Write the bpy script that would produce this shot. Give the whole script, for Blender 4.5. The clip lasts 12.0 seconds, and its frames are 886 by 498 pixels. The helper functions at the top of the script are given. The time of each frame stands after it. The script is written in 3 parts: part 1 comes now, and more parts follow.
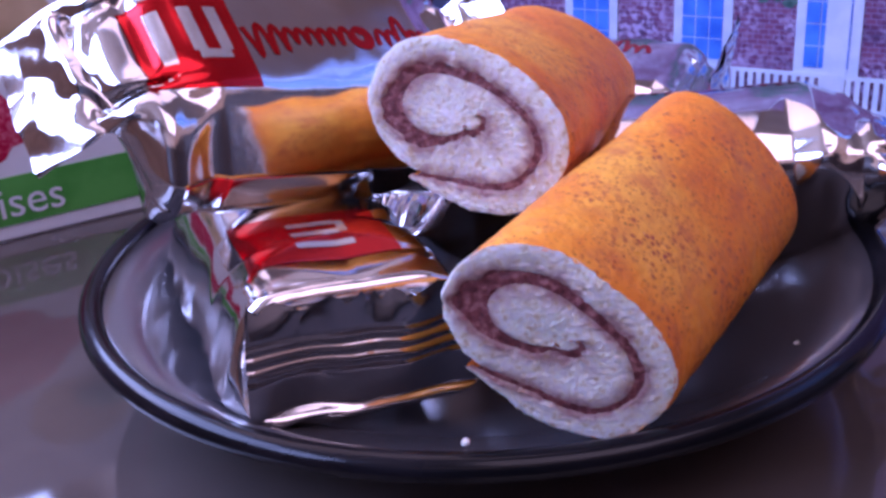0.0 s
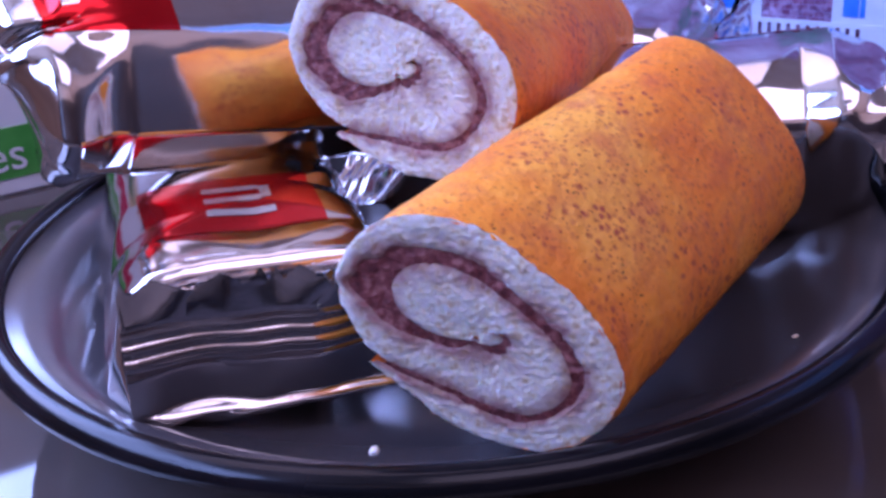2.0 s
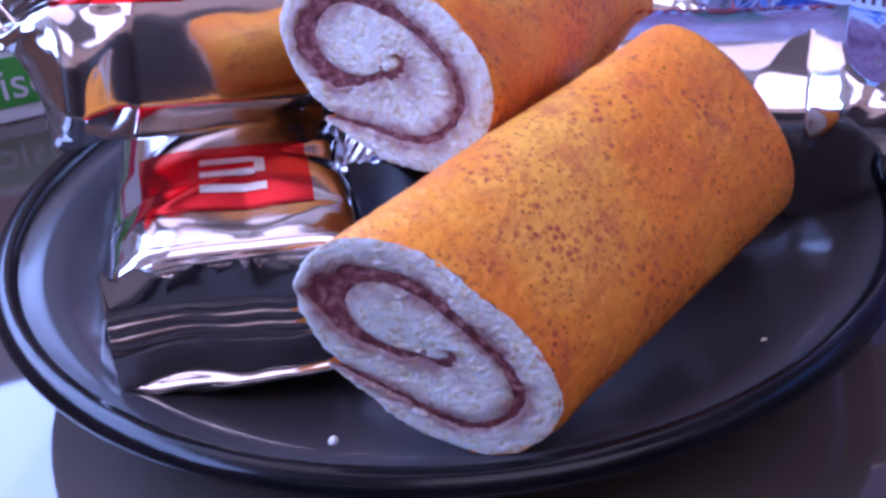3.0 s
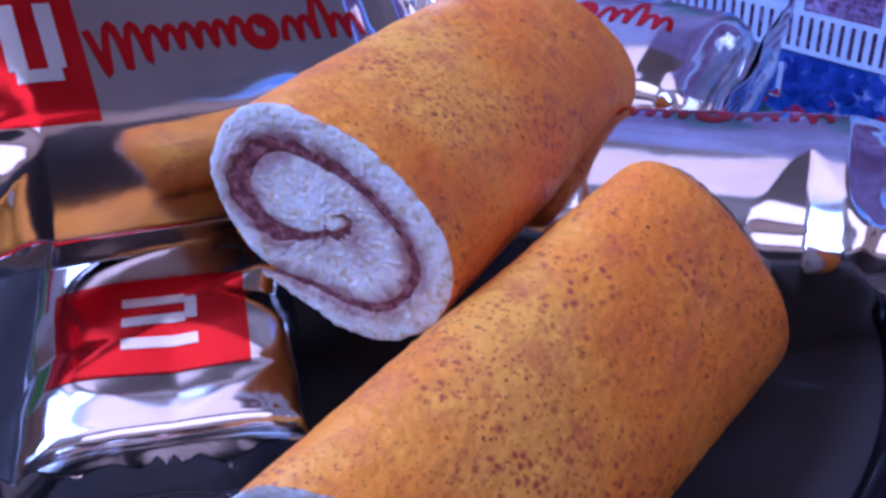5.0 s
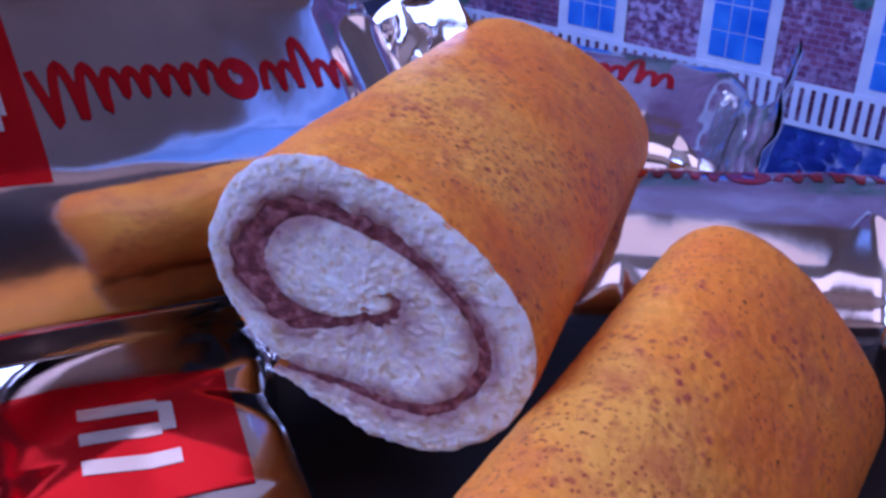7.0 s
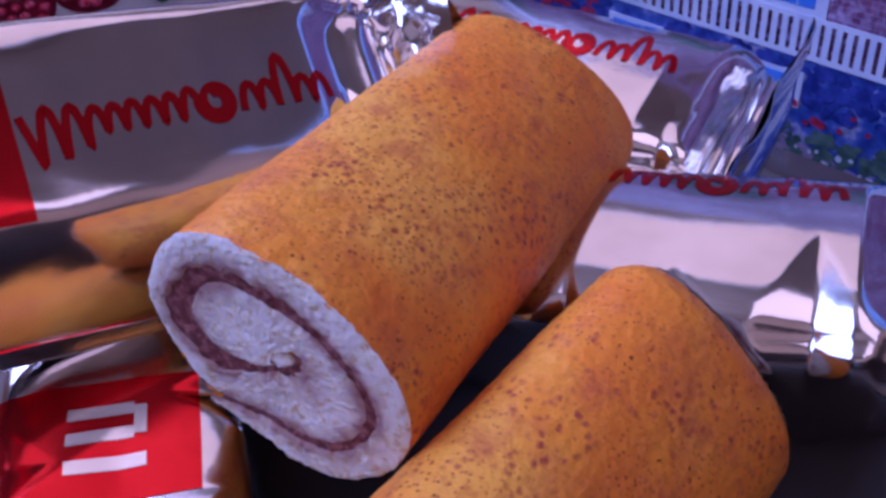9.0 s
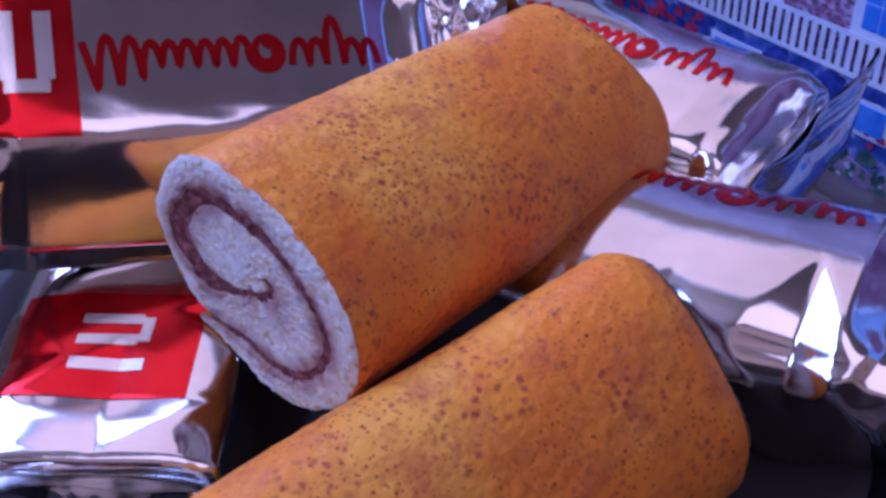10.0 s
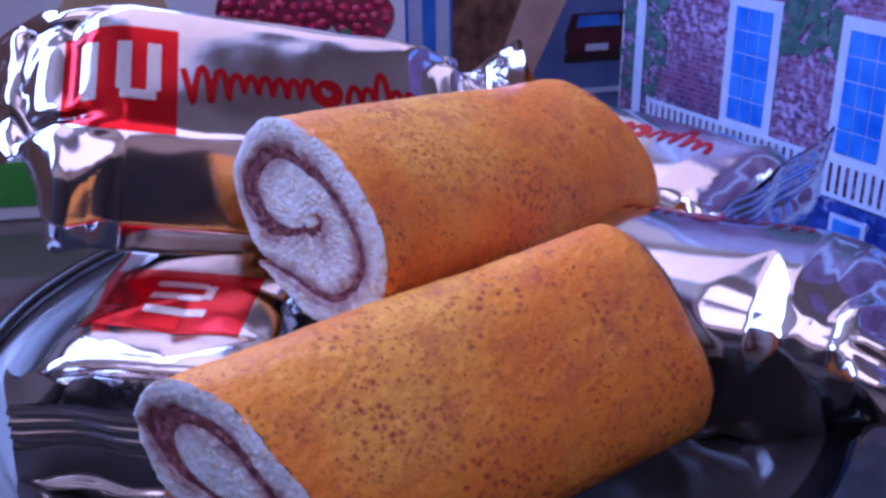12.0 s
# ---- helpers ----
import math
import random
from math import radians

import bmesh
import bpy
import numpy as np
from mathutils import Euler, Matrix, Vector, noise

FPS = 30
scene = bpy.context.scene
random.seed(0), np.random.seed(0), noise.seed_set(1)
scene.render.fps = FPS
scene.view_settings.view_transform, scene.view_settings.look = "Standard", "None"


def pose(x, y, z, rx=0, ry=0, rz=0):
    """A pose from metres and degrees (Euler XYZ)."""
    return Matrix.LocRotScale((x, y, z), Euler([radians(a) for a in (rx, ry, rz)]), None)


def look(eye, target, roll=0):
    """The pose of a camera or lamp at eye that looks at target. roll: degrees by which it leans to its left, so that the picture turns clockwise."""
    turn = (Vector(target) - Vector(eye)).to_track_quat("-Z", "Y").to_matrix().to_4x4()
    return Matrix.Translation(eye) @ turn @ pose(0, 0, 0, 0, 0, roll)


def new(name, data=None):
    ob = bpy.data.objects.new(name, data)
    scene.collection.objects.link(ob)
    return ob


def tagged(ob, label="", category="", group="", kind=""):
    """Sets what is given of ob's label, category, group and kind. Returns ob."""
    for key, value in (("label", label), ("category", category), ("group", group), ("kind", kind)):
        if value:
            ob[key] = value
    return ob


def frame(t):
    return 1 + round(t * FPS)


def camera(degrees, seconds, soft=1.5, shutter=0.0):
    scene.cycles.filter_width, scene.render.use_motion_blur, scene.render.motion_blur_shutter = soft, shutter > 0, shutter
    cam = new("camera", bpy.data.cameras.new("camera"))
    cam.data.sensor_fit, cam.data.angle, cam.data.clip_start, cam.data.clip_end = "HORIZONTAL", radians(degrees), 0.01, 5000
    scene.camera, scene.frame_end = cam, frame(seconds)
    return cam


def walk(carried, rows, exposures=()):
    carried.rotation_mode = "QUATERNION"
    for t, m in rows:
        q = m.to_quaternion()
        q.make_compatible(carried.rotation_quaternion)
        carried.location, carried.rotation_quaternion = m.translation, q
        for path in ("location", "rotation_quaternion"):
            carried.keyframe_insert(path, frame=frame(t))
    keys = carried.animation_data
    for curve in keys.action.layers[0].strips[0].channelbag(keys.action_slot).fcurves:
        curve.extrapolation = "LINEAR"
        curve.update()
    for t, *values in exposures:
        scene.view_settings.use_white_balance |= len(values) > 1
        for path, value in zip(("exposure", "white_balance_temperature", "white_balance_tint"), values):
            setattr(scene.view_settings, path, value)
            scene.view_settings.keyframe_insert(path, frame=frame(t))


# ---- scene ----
cam = camera(45.2, 12.0, soft=3.1)
METRES, EYE, TILT, LEAN, TURN = 0.30, 0.117, -23.5, 3.3, 0.0
ROWS = [
    (0.0, 0.0, 0.0, 0.0, -0.0, 0.0, 0.0),
    (0.5, 0.021, 0.0193, -0.0175, -0.13, 1.47, -0.19),
    (1.0, 0.0327, 0.0531, -0.0213, 0.05, 1.1, 0.04),
    (1.5, 0.0502, 0.098, -0.0291, 0.36, 0.49, -0.03),
    (2.0, 0.0741, 0.1008, 0.0018, 3.76, -1.73, -0.64),
    (2.5, 0.1092, 0.0948, 0.0366, 7.72, -5.6, -1.71),
    (4.5, 0.1436, 0.1496, 0.1585, 8.47, -14.07, -4.12),
    (5.0, 0.1202, 0.1834, 0.1734, 7.16, -12.44, -3.78),
    (5.5, 0.0955, 0.2213, 0.1622, 3.03, -9.7, -3.95),
    (6.0, 0.0642, 0.2253, 0.155, 2.33, -8.39, -3.98),
    (6.5, 0.0364, 0.251, 0.1493, -0.18, -7.41, -4.34),
    (7.0, 0.0304, 0.2719, 0.1478, -0.94, -7.32, -4.07),
    (9.0, 0.1341, 0.257, 0.2539, 8.52, -17.1, -3.18),
    (9.5, 0.1918, 0.2537, 0.2526, 14.52, -18.07, -5.56),
    (10.0, 0.2155, 0.2473, 0.2442, 18.77, -17.34, -8.78),
    (10.5, 0.2506, 0.2144, 0.2139, 22.77, -14.03, -11.29),
    (11.0, 0.2995, 0.1895, 0.1956, 23.78, -10.13, -11.74),
    (11.5, 0.3013, 0.1683, 0.1554, 23.0, -6.45, -12.42),
    (12.0, 0.2915, 0.128, 0.1133, 21.07, -3.64, -11.49),
]
walk(cam, [(t, pose(0, 0, EYE, TILT, LEAN, TURN) @ pose(METRES * x, METRES * y, METRES * z, 90 + pitch, roll, yaw)) for t, x, y, z, yaw, pitch, roll in ROWS],
     exposures=[(0.0, -0.04, 5600, 63), (2.5, 0.02, 5150, 55), (4.5, -0.18, 4850, 48), (5.5, -0.66, 4680, 55), (6.5, -0.72, 4900, 59), (9.5, -0.92, 5400, 69), (10.5, -0.76, 4900, 55), (12.0, -0.5, 4950, 57)])

# ---- light ----
world = bpy.data.worlds.new("world")
scene.world = world
world.use_nodes = True
wn = world.node_tree.nodes
sky = wn.new("ShaderNodeTexSky")
sky.sky_type, sky.sun_disc = "NISHITA", False
sky.sun_elevation, sky.sun_rotation = radians(35), radians(-60)
wn["Background"].inputs["Strength"].default_value = 0.12
world.node_tree.links.new(sky.outputs[0], wn["Background"].inputs["Color"])
scene.view_settings.exposure = 0.0


def area_light(place, target, width, height, power, colour):
    data = bpy.data.lights.new("area_light", "AREA")
    data.shape, data.size, data.size_y, data.energy, data.color = "RECTANGLE", width, height, power, colour
    ob = new("area_light", data)
    ob.matrix_world = look(place, target)
    return ob


area_light((-1.23, 0.55, 1.2), (-0.2, 0.5, 0.9), 3.3, 0.9, 98, (0.48, 0.72, 1.0))
area_light((1.42, 0.9, 1.31), (0.5, 0.7, 0.95), 1.3, 0.72, 2.8, (0.16, 0.42, 1.0))
# unseen panel added in place of the bright ceiling patch that the foil mirrors
area_light((-0.35, 1.2, 1.69), (-0.35, 1.2, 0), 1.3, 1.4, 7.0, (1.0, 0.82, 0.68))
# added fill from the front right; no lamp is known there
area_light((0.6, -0.7, 1.69), (0.6, -0.7, 0), 1.4, 1.3, 12, (1.0, 0.9, 0.82))


# ---- materials ----
def material(name):
    m = bpy.data.materials.new(name)
    m.use_nodes = True
    return m, m.node_tree.nodes, m.node_tree.links, m.node_tree.nodes["Principled BSDF"]


def ramp(nodes, stops):
    r = nodes.new("ShaderNodeValToRGB")
    while len(r.color_ramp.elements) < len(stops):
        r.color_ramp.elements.new(0.5)
    for e, (p, c) in zip(r.color_ramp.elements, stops):
        e.position, e.color = p, (*c, 1)
    return r


def noisy(name, stops, scale, rough=0.5, metal=0.0, bump=0.0, bump_scale=None, detail=6.0, spec=0.5):
    """Colour by a noise in object space, with a finer noise for relief."""
    m, n, l, p = material(name)
    tc = n.new("ShaderNodeTexCoord")
    a = n.new("ShaderNodeTexNoise")
    a.inputs["Scale"].default_value, a.inputs["Detail"].default_value = scale, detail
    l.new(tc.outputs["Object"], a.inputs["Vector"])
    r = ramp(n, stops)
    l.new(a.outputs["Fac"], r.inputs["Fac"])
    l.new(r.outputs["Color"], p.inputs["Base Color"])
    p.inputs["Roughness"].default_value, p.inputs["Metallic"].default_value = rough, metal
    p.inputs["Specular IOR Level"].default_value = spec
    if bump:
        b = n.new("ShaderNodeTexNoise")
        b.inputs["Scale"].default_value, b.inputs["Detail"].default_value = bump_scale or scale * 6, 5
        l.new(tc.outputs["Object"], b.inputs["Vector"])
        k = n.new("ShaderNodeBump")
        k.inputs["Strength"].default_value, k.inputs["Distance"].default_value = bump, 0.001
        l.new(b.outputs["Fac"], k.inputs["Height"])
        l.new(k.outputs["Normal"], p.inputs["Normal"])
    return m


def mixed(n, l, a, b, fac, mode="MIX"):
    x = n.new("ShaderNodeMix")
    x.data_type, x.blend_type = "RGBA", mode
    for sock, v in ((x.inputs[6], a), (x.inputs[7], b), (x.inputs[0], fac)):
        if isinstance(v, (tuple, list)):
            sock.default_value = (*v, 1)
        elif isinstance(v, (int, float)):
            sock.default_value = v
        else:
            l.new(v, sock)
    return x.outputs[2]


def crust_material():
    m, n, l, p = material("baked_crust")
    tc = n.new("ShaderNodeTexCoord")

    def tex(scale, detail, stops, rough=0.55):
        a = n.new("ShaderNodeTexNoise")
        a.inputs["Scale"].default_value, a.inputs["Detail"].default_value, a.inputs["Roughness"].default_value = scale, detail, rough
        l.new(tc.outputs["Object"], a.inputs["Vector"])
        r = ramp(n, stops)
        l.new(a.outputs["Fac"], r.inputs["Fac"])
        return r.outputs["Color"]

    def spots(scale, lo, hi):
        v = n.new("ShaderNodeTexVoronoi")
        v.inputs["Scale"].default_value = scale
        w = n.new("ShaderNodeTexNoise")
        w.inputs["Scale"].default_value = scale * 1.7
        l.new(tc.outputs["Object"], w.inputs["Vector"])
        warp = n.new("ShaderNodeVectorMath")
        warp.operation = "MULTIPLY_ADD"
        l.new(w.outputs["Color"], warp.inputs[0])
        warp.inputs[1].default_value = (0.6 / scale,) * 3
        l.new(tc.outputs["Object"], warp.inputs[2])
        l.new(warp.outputs[0], v.inputs["Vector"])
        r = ramp(n, [(lo, (1, 1, 1)), (hi, (0, 0, 0))])
        l.new(v.outputs["Distance"], r.inputs["Fac"])
        return r.outputs["Color"]

    def times(a, b):
        x = n.new("ShaderNodeMath")
        x.operation = "MULTIPLY"
        l.new(a, x.inputs[0])
        l.new(b, x.inputs[1])
        return x.outputs[0]

    base = tex(45, 5, [(0.33, (0.88, 0.22, 0.016)), (0.49, (0.95, 0.32, 0.025)), (0.65, (0.98, 0.43, 0.052))])
    cluster = tex(80, 4, [(0.47, (0, 0, 0)), (0.6, (1, 1, 1))])
    blotch = tex(140, 7, [(0.47, (0, 0, 0)), (0.66, (0.6, 0.6, 0.6))], 0.75)
    c = mixed(n, l, base, (0.6, 0.13, 0.045), blotch)
    c = mixed(n, l, c, (0.46, 0.08, 0.04), times(spots(620, 0.14, 0.44), cluster))
    c = mixed(n, l, c, (0.42, 0.07, 0.028), times(spots(1050, 0.12, 0.34), tex(60, 3, [(0.42, (0.2, 0.2, 0.2)), (0.58, (0.95, 0.95, 0.95))])))
    dots = times(spots(400, 0.05, 0.14), tex(230, 2, [(0.5, (0, 0, 0)), (0.55, (1, 1, 1))]))
    c = mixed(n, l, c, (0.13, 0.025, 0.012), dots)
    l.new(c, p.inputs["Base Color"])
    p.inputs["Roughness"].default_value = 0.45
    p.inputs["Specular IOR Level"].default_value = 0.2
    fine = n.new("ShaderNodeTexNoise")
    fine.inputs["Scale"].default_value, fine.inputs["Detail"].default_value = 620, 6
    l.new(tc.outputs["Object"], fine.inputs["Vector"])
    k = n.new("ShaderNodeBump")
    k.inputs["Strength"].default_value, k.inputs["Distance"].default_value = 0.5, 0.0009
    l.new(fine.outputs["Fac"], k.inputs["Height"])
    l.new(k.outputs["Normal"], p.inputs["Normal"])
    return m


def crumb_material():
    m, n, l, p = material("sponge_crumb")
    tc = n.new("ShaderNodeTexCoord")
    at = n.new("ShaderNodeAttribute")
    at.attribute_name = "stain"
    no = n.new("ShaderNodeTexNoise")
    no.inputs["Scale"].default_value, no.inputs["Detail"].default_value = 900, 8
    l.new(tc.outputs["Object"], no.inputs["Vector"])
    base = ramp(n, [(0.33, (0.72, 0.58, 0.38)), (0.44, (0.92, 0.86, 0.72)), (0.58, (0.98, 0.96, 0.9))])
    l.new(no.outputs["Fac"], base.inputs["Fac"])
    sm = n.new("ShaderNodeMath")
    sm.operation = "MULTIPLY_ADD"
    l.new(no.outputs["Fac"], sm.inputs[0])
    sm.inputs[1].default_value = 0.9
    sm.inputs[2].default_value = -0.56
    ad = n.new("ShaderNodeMath")
    ad.operation, ad.use_clamp = "ADD", True
    l.new(sm.outputs[0], ad.inputs[0])
    l.new(at.outputs["Fac"], ad.inputs[1])
    c = mixed(n, l, base.outputs["Color"], (0.34, 0.1, 0.1), ad.outputs[0])
    l.new(c, p.inputs["Base Color"])
    p.inputs["Roughness"].default_value = 0.95
    p.inputs["Specular IOR Level"].default_value = 0.1
    p.inputs["Subsurface Weight"].default_value = 0.3
    p.inputs["Subsurface Radius"].default_value = (0.002, 0.0014, 0.001)
    v = n.new("ShaderNodeTexNoise")
    v.inputs["Scale"].default_value, v.inputs["Detail"].default_value = 1500, 8
    v.inputs["Roughness"].default_value = 0.75
    l.new(tc.outputs["Object"], v.inputs["Vector"])
    pores = n.new("ShaderNodeTexVoronoi")
    pores.inputs["Scale"].default_value = 1250
    l.new(tc.outputs["Object"], pores.inputs["Vector"])
    height = n.new("ShaderNodeMath")
    height.operation = "MULTIPLY_ADD"
    l.new(pores.outputs["Distance"], height.inputs[0])
    height.inputs[1].default_value = 0.55
    l.new(v.outputs["Fac"], height.inputs[2])
    k = n.new("ShaderNodeBump")
    k.inputs["Strength"].default_value, k.inputs["Distance"].default_value = 0.8, 0.0007
    l.new(height.outputs[0], k.inputs["Height"])
    l.new(k.outputs["Normal"], p.inputs["Normal"])
    return m


CRUST = crust_material()
CRUMB = crumb_material()
JAM = noisy("berry_jam", [(0.32, (0.1, 0.018, 0.022)), (0.5, (0.21, 0.05, 0.05)), (0.66, (0.4, 0.16, 0.15))], 700, 0.55, bump=0.8, bump_scale=900)
FOIL = noisy("silver_foil", [(0.35, (0.66, 0.64, 0.64)), (0.65, (0.78, 0.76, 0.76))], 60, 0.11, 1.0, bump=0.05, bump_scale=160)
RED_INK = noisy("red_ink_on_foil", [(0.4, (0.66, 0.012, 0.012)), (0.6, (0.76, 0.02, 0.018))], 80, 0.16, 0.85)
PALE_INK = noisy("pale_ink_on_foil", [(0.4, (0.75, 0.73, 0.7)), (0.6, (0.85, 0.83, 0.8))], 80, 0.2, 0.8)


def dark_glass():
    m, n, l, p = material("smoked_glass")
    tc = n.new("ShaderNodeTexCoord")
    a = n.new("ShaderNodeTexNoise")
    a.inputs["Scale"].default_value, a.inputs["Detail"].default_value = 45, 6
    l.new(tc.outputs["Object"], a.inputs["Vector"])
    smear = ramp(n, [(0.35, (0.14, 0.14, 0.14)), (0.7, (0.24, 0.24, 0.24))])
    l.new(a.outputs["Fac"], smear.inputs["Fac"])
    l.new(smear.outputs["Color"], p.inputs["Roughness"])
    p.inputs["Base Color"].default_value = (0.08, 0.073, 0.078, 1)
    p.inputs["Transmission Weight"].default_value = 0.4
    p.inputs["IOR"].default_value = 1.12
    return m


GLASS = dark_glass()
RIM = noisy("dark_rim", [(0.4, (0.004, 0.004, 0.005)), (0.6, (0.008, 0.007, 0.009))], 60, 0.16, spec=0.25)
TABLE = noisy("polished_table", [(0.3, (0.075, 0.058, 0.05)), (0.7, (0.12, 0.094, 0.08))], 14, 0.05, spec=0.8)
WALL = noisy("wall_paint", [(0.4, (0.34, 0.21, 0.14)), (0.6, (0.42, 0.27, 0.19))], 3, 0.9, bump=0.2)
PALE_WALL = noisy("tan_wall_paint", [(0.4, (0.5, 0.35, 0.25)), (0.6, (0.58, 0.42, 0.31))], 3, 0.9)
CEILING = noisy("ceiling_paint", [(0.4, (0.44, 0.29, 0.2)), (0.6, (0.5, 0.34, 0.245))], 3, 0.9)
FLOOR = noisy("floor_wood", [(0.3, (0.12, 0.06, 0.03)), (0.7, (0.24, 0.13, 0.07))], 5, 0.5)
DARKWOOD = noisy("dark_wood", [(0.3, (0.02, 0.012, 0.012)), (0.7, (0.05, 0.03, 0.025))], 8, 0.4)
CARD = noisy("white_card", [(0.4, (0.8, 0.83, 0.87)), (0.6, (0.86, 0.88, 0.92))], 40, 0.4)


def brick_print():
    m, n, l, p = material("printed_bricks")
    tc = n.new("ShaderNodeTexCoord")
    turn = n.new("ShaderNodeMapping")
    turn.inputs["Rotation"].default_value = (radians(90), 0, 0)
    l.new(tc.outputs["Object"], turn.inputs["Vector"])
    br = n.new("ShaderNodeTexBrick")
    br.inputs["Scale"].default_value = 150
    br.inputs["Color1"].default_value, br.inputs["Color2"].default_value, br.inputs["Mortar"].default_value = (0.16, 0.045, 0.12, 1), (0.26, 0.09, 0.18, 1), (0.3, 0.22, 0.42, 1)
    l.new(turn.outputs[0], br.inputs["Vector"])

    def mask(scale, lo, hi, top):
        a = n.new("ShaderNodeTexNoise")
        a.inputs["Scale"].default_value, a.inputs["Detail"].default_value = scale, 6
        l.new(tc.outputs["Object"], a.inputs["Vector"])
        r = ramp(n, [(lo, (0, 0, 0)), (hi, (top, top, top))])
        l.new(a.outputs["Fac"], r.inputs["Fac"])
        return r.outputs["Color"]
    c = mixed(n, l, br.outputs["Color"], (0.04, 0.03, 0.1), mask(90, 0.5, 0.7, 0.8))
    both = n.new("ShaderNodeMath")
    both.operation = "MULTIPLY"
    l.new(mask(45, 0.4, 0.55, 1), both.inputs[0])
    l.new(mask(520, 0.46, 0.6, 0.9), both.inputs[1])
    c = mixed(n, l, c, (0.56, 0.46, 0.75), both.outputs[0])
    l.new(c, p.inputs["Base Color"])
    p.inputs["Roughness"].default_value = 0.35
    return m


BRICKS = brick_print()
WHITE_INK = noisy("white_ink", [(0.4, (0.58, 0.7, 0.95)), (0.6, (0.7, 0.8, 1.0))], 100, 0.35)
BLUE_INK = noisy("blue_ink", [(0.35, (0.03, 0.16, 0.75)), (0.65, (0.08, 0.32, 0.95))], 90, 0.35)
GARDEN = noisy("printed_garden", [(0.3, (0.02, 0.03, 0.22)), (0.45, (0.04, 0.1, 0.45)), (0.55, (0.1, 0.18, 0.6)), (0.62, (0.4, 0.45, 0.75)), (0.72, (0.1, 0.12, 0.45))], 160, 0.35, detail=9)
LEAF_INK = noisy("leaf_ink", [(0.4, (0.02, 0.11, 0.05)), (0.6, (0.05, 0.2, 0.08))], 300, 0.35)
GREEN = noisy("green_ink", [(0.4, (0.05, 0.35, 0.05)), (0.6, (0.09, 0.45, 0.08))], 60, 0.35)


# ---- building helpers ----
def part(name, bm, mat, parent=None, label="", smooth=True):
    me = bpy.data.meshes.new(name)
    bm.to_mesh(me)
    bm.free()
    for mm in (mat if isinstance(mat, (list, tuple)) else [mat]):
        me.materials.append(mm)
    if smooth:
        me.polygons.foreach_set("use_smooth", [True] * len(me.polygons))
    ob = new(name, me)
    if parent is not None:
        ob.parent = parent
    return tagged(ob, label)


def thing(name, label, category, group="", kind="", m=None):
    ob = new(name)
    ob.empty_display_size = 0.02
    if m is not None:
        ob.matrix_world = m
    return tagged(ob, label, category, group, kind)


def grid_bm(f, nu, nv, close_u=False, close_v=False):
    bm = bmesh.new()
    vs = [[bm.verts.new(f(i, j)) for j in range(nv)] for i in range(nu)]
    for i in range(nu - (not close_u)):
        for j in range(nv - (not close_v)):
            a, b = (i + 1) % nu, (j + 1) % nv
            bm.faces.new((vs[i][j], vs[a][j], vs[a][b], vs[i][b]))
    return bm


def box_bm(x0, y0, z0, x1, y1, z1, bevel=0.0):
    bm = bmesh.new()
    bmesh.ops.create_cube(bm, size=1.0, matrix=Matrix.LocRotScale(((x0 + x1) / 2, (y0 + y1) / 2, (z0 + z1) / 2), None, (x1 - x0, y1 - y0, z1 - z0)))
    if bevel:
        bmesh.ops.bevel(bm, geom=bm.edges[:], offset=bevel, segments=2, affect="EDGES")
    return bm


def lathe_bm(profile, n=96):
    return grid_bm(lambda i, j: (profile[j][0] * math.cos(2 * math.pi * i / n), profile[j][0] * math.sin(2 * math.pi * i / n), profile[j][1]), n, len(profile), close_u=True)


# ---- room ----
def wall(name, at, lo, hi, openings, z0, z1, mat):
    """A 12 cm wall along y with window openings from z0 to z1."""
    t = thing(name, "warm beige painted room wall with a window", "wall", kind="structure")
    p, q = (at, at + 0.12) if at > 0 else (at - 0.12, at)
    ends = [lo] + [u for o in openings for u in o] + [hi]
    for k in range(len(ends) - 1):
        for v0, v1 in ((-0.75, 1.75),) if k % 2 == 0 else ((-0.75, z0), (z1, 1.75)):
            part("wall_piece", box_bm(p, ends[k], v0, q, ends[k + 1], v1), mat, t, smooth=False)
    return t


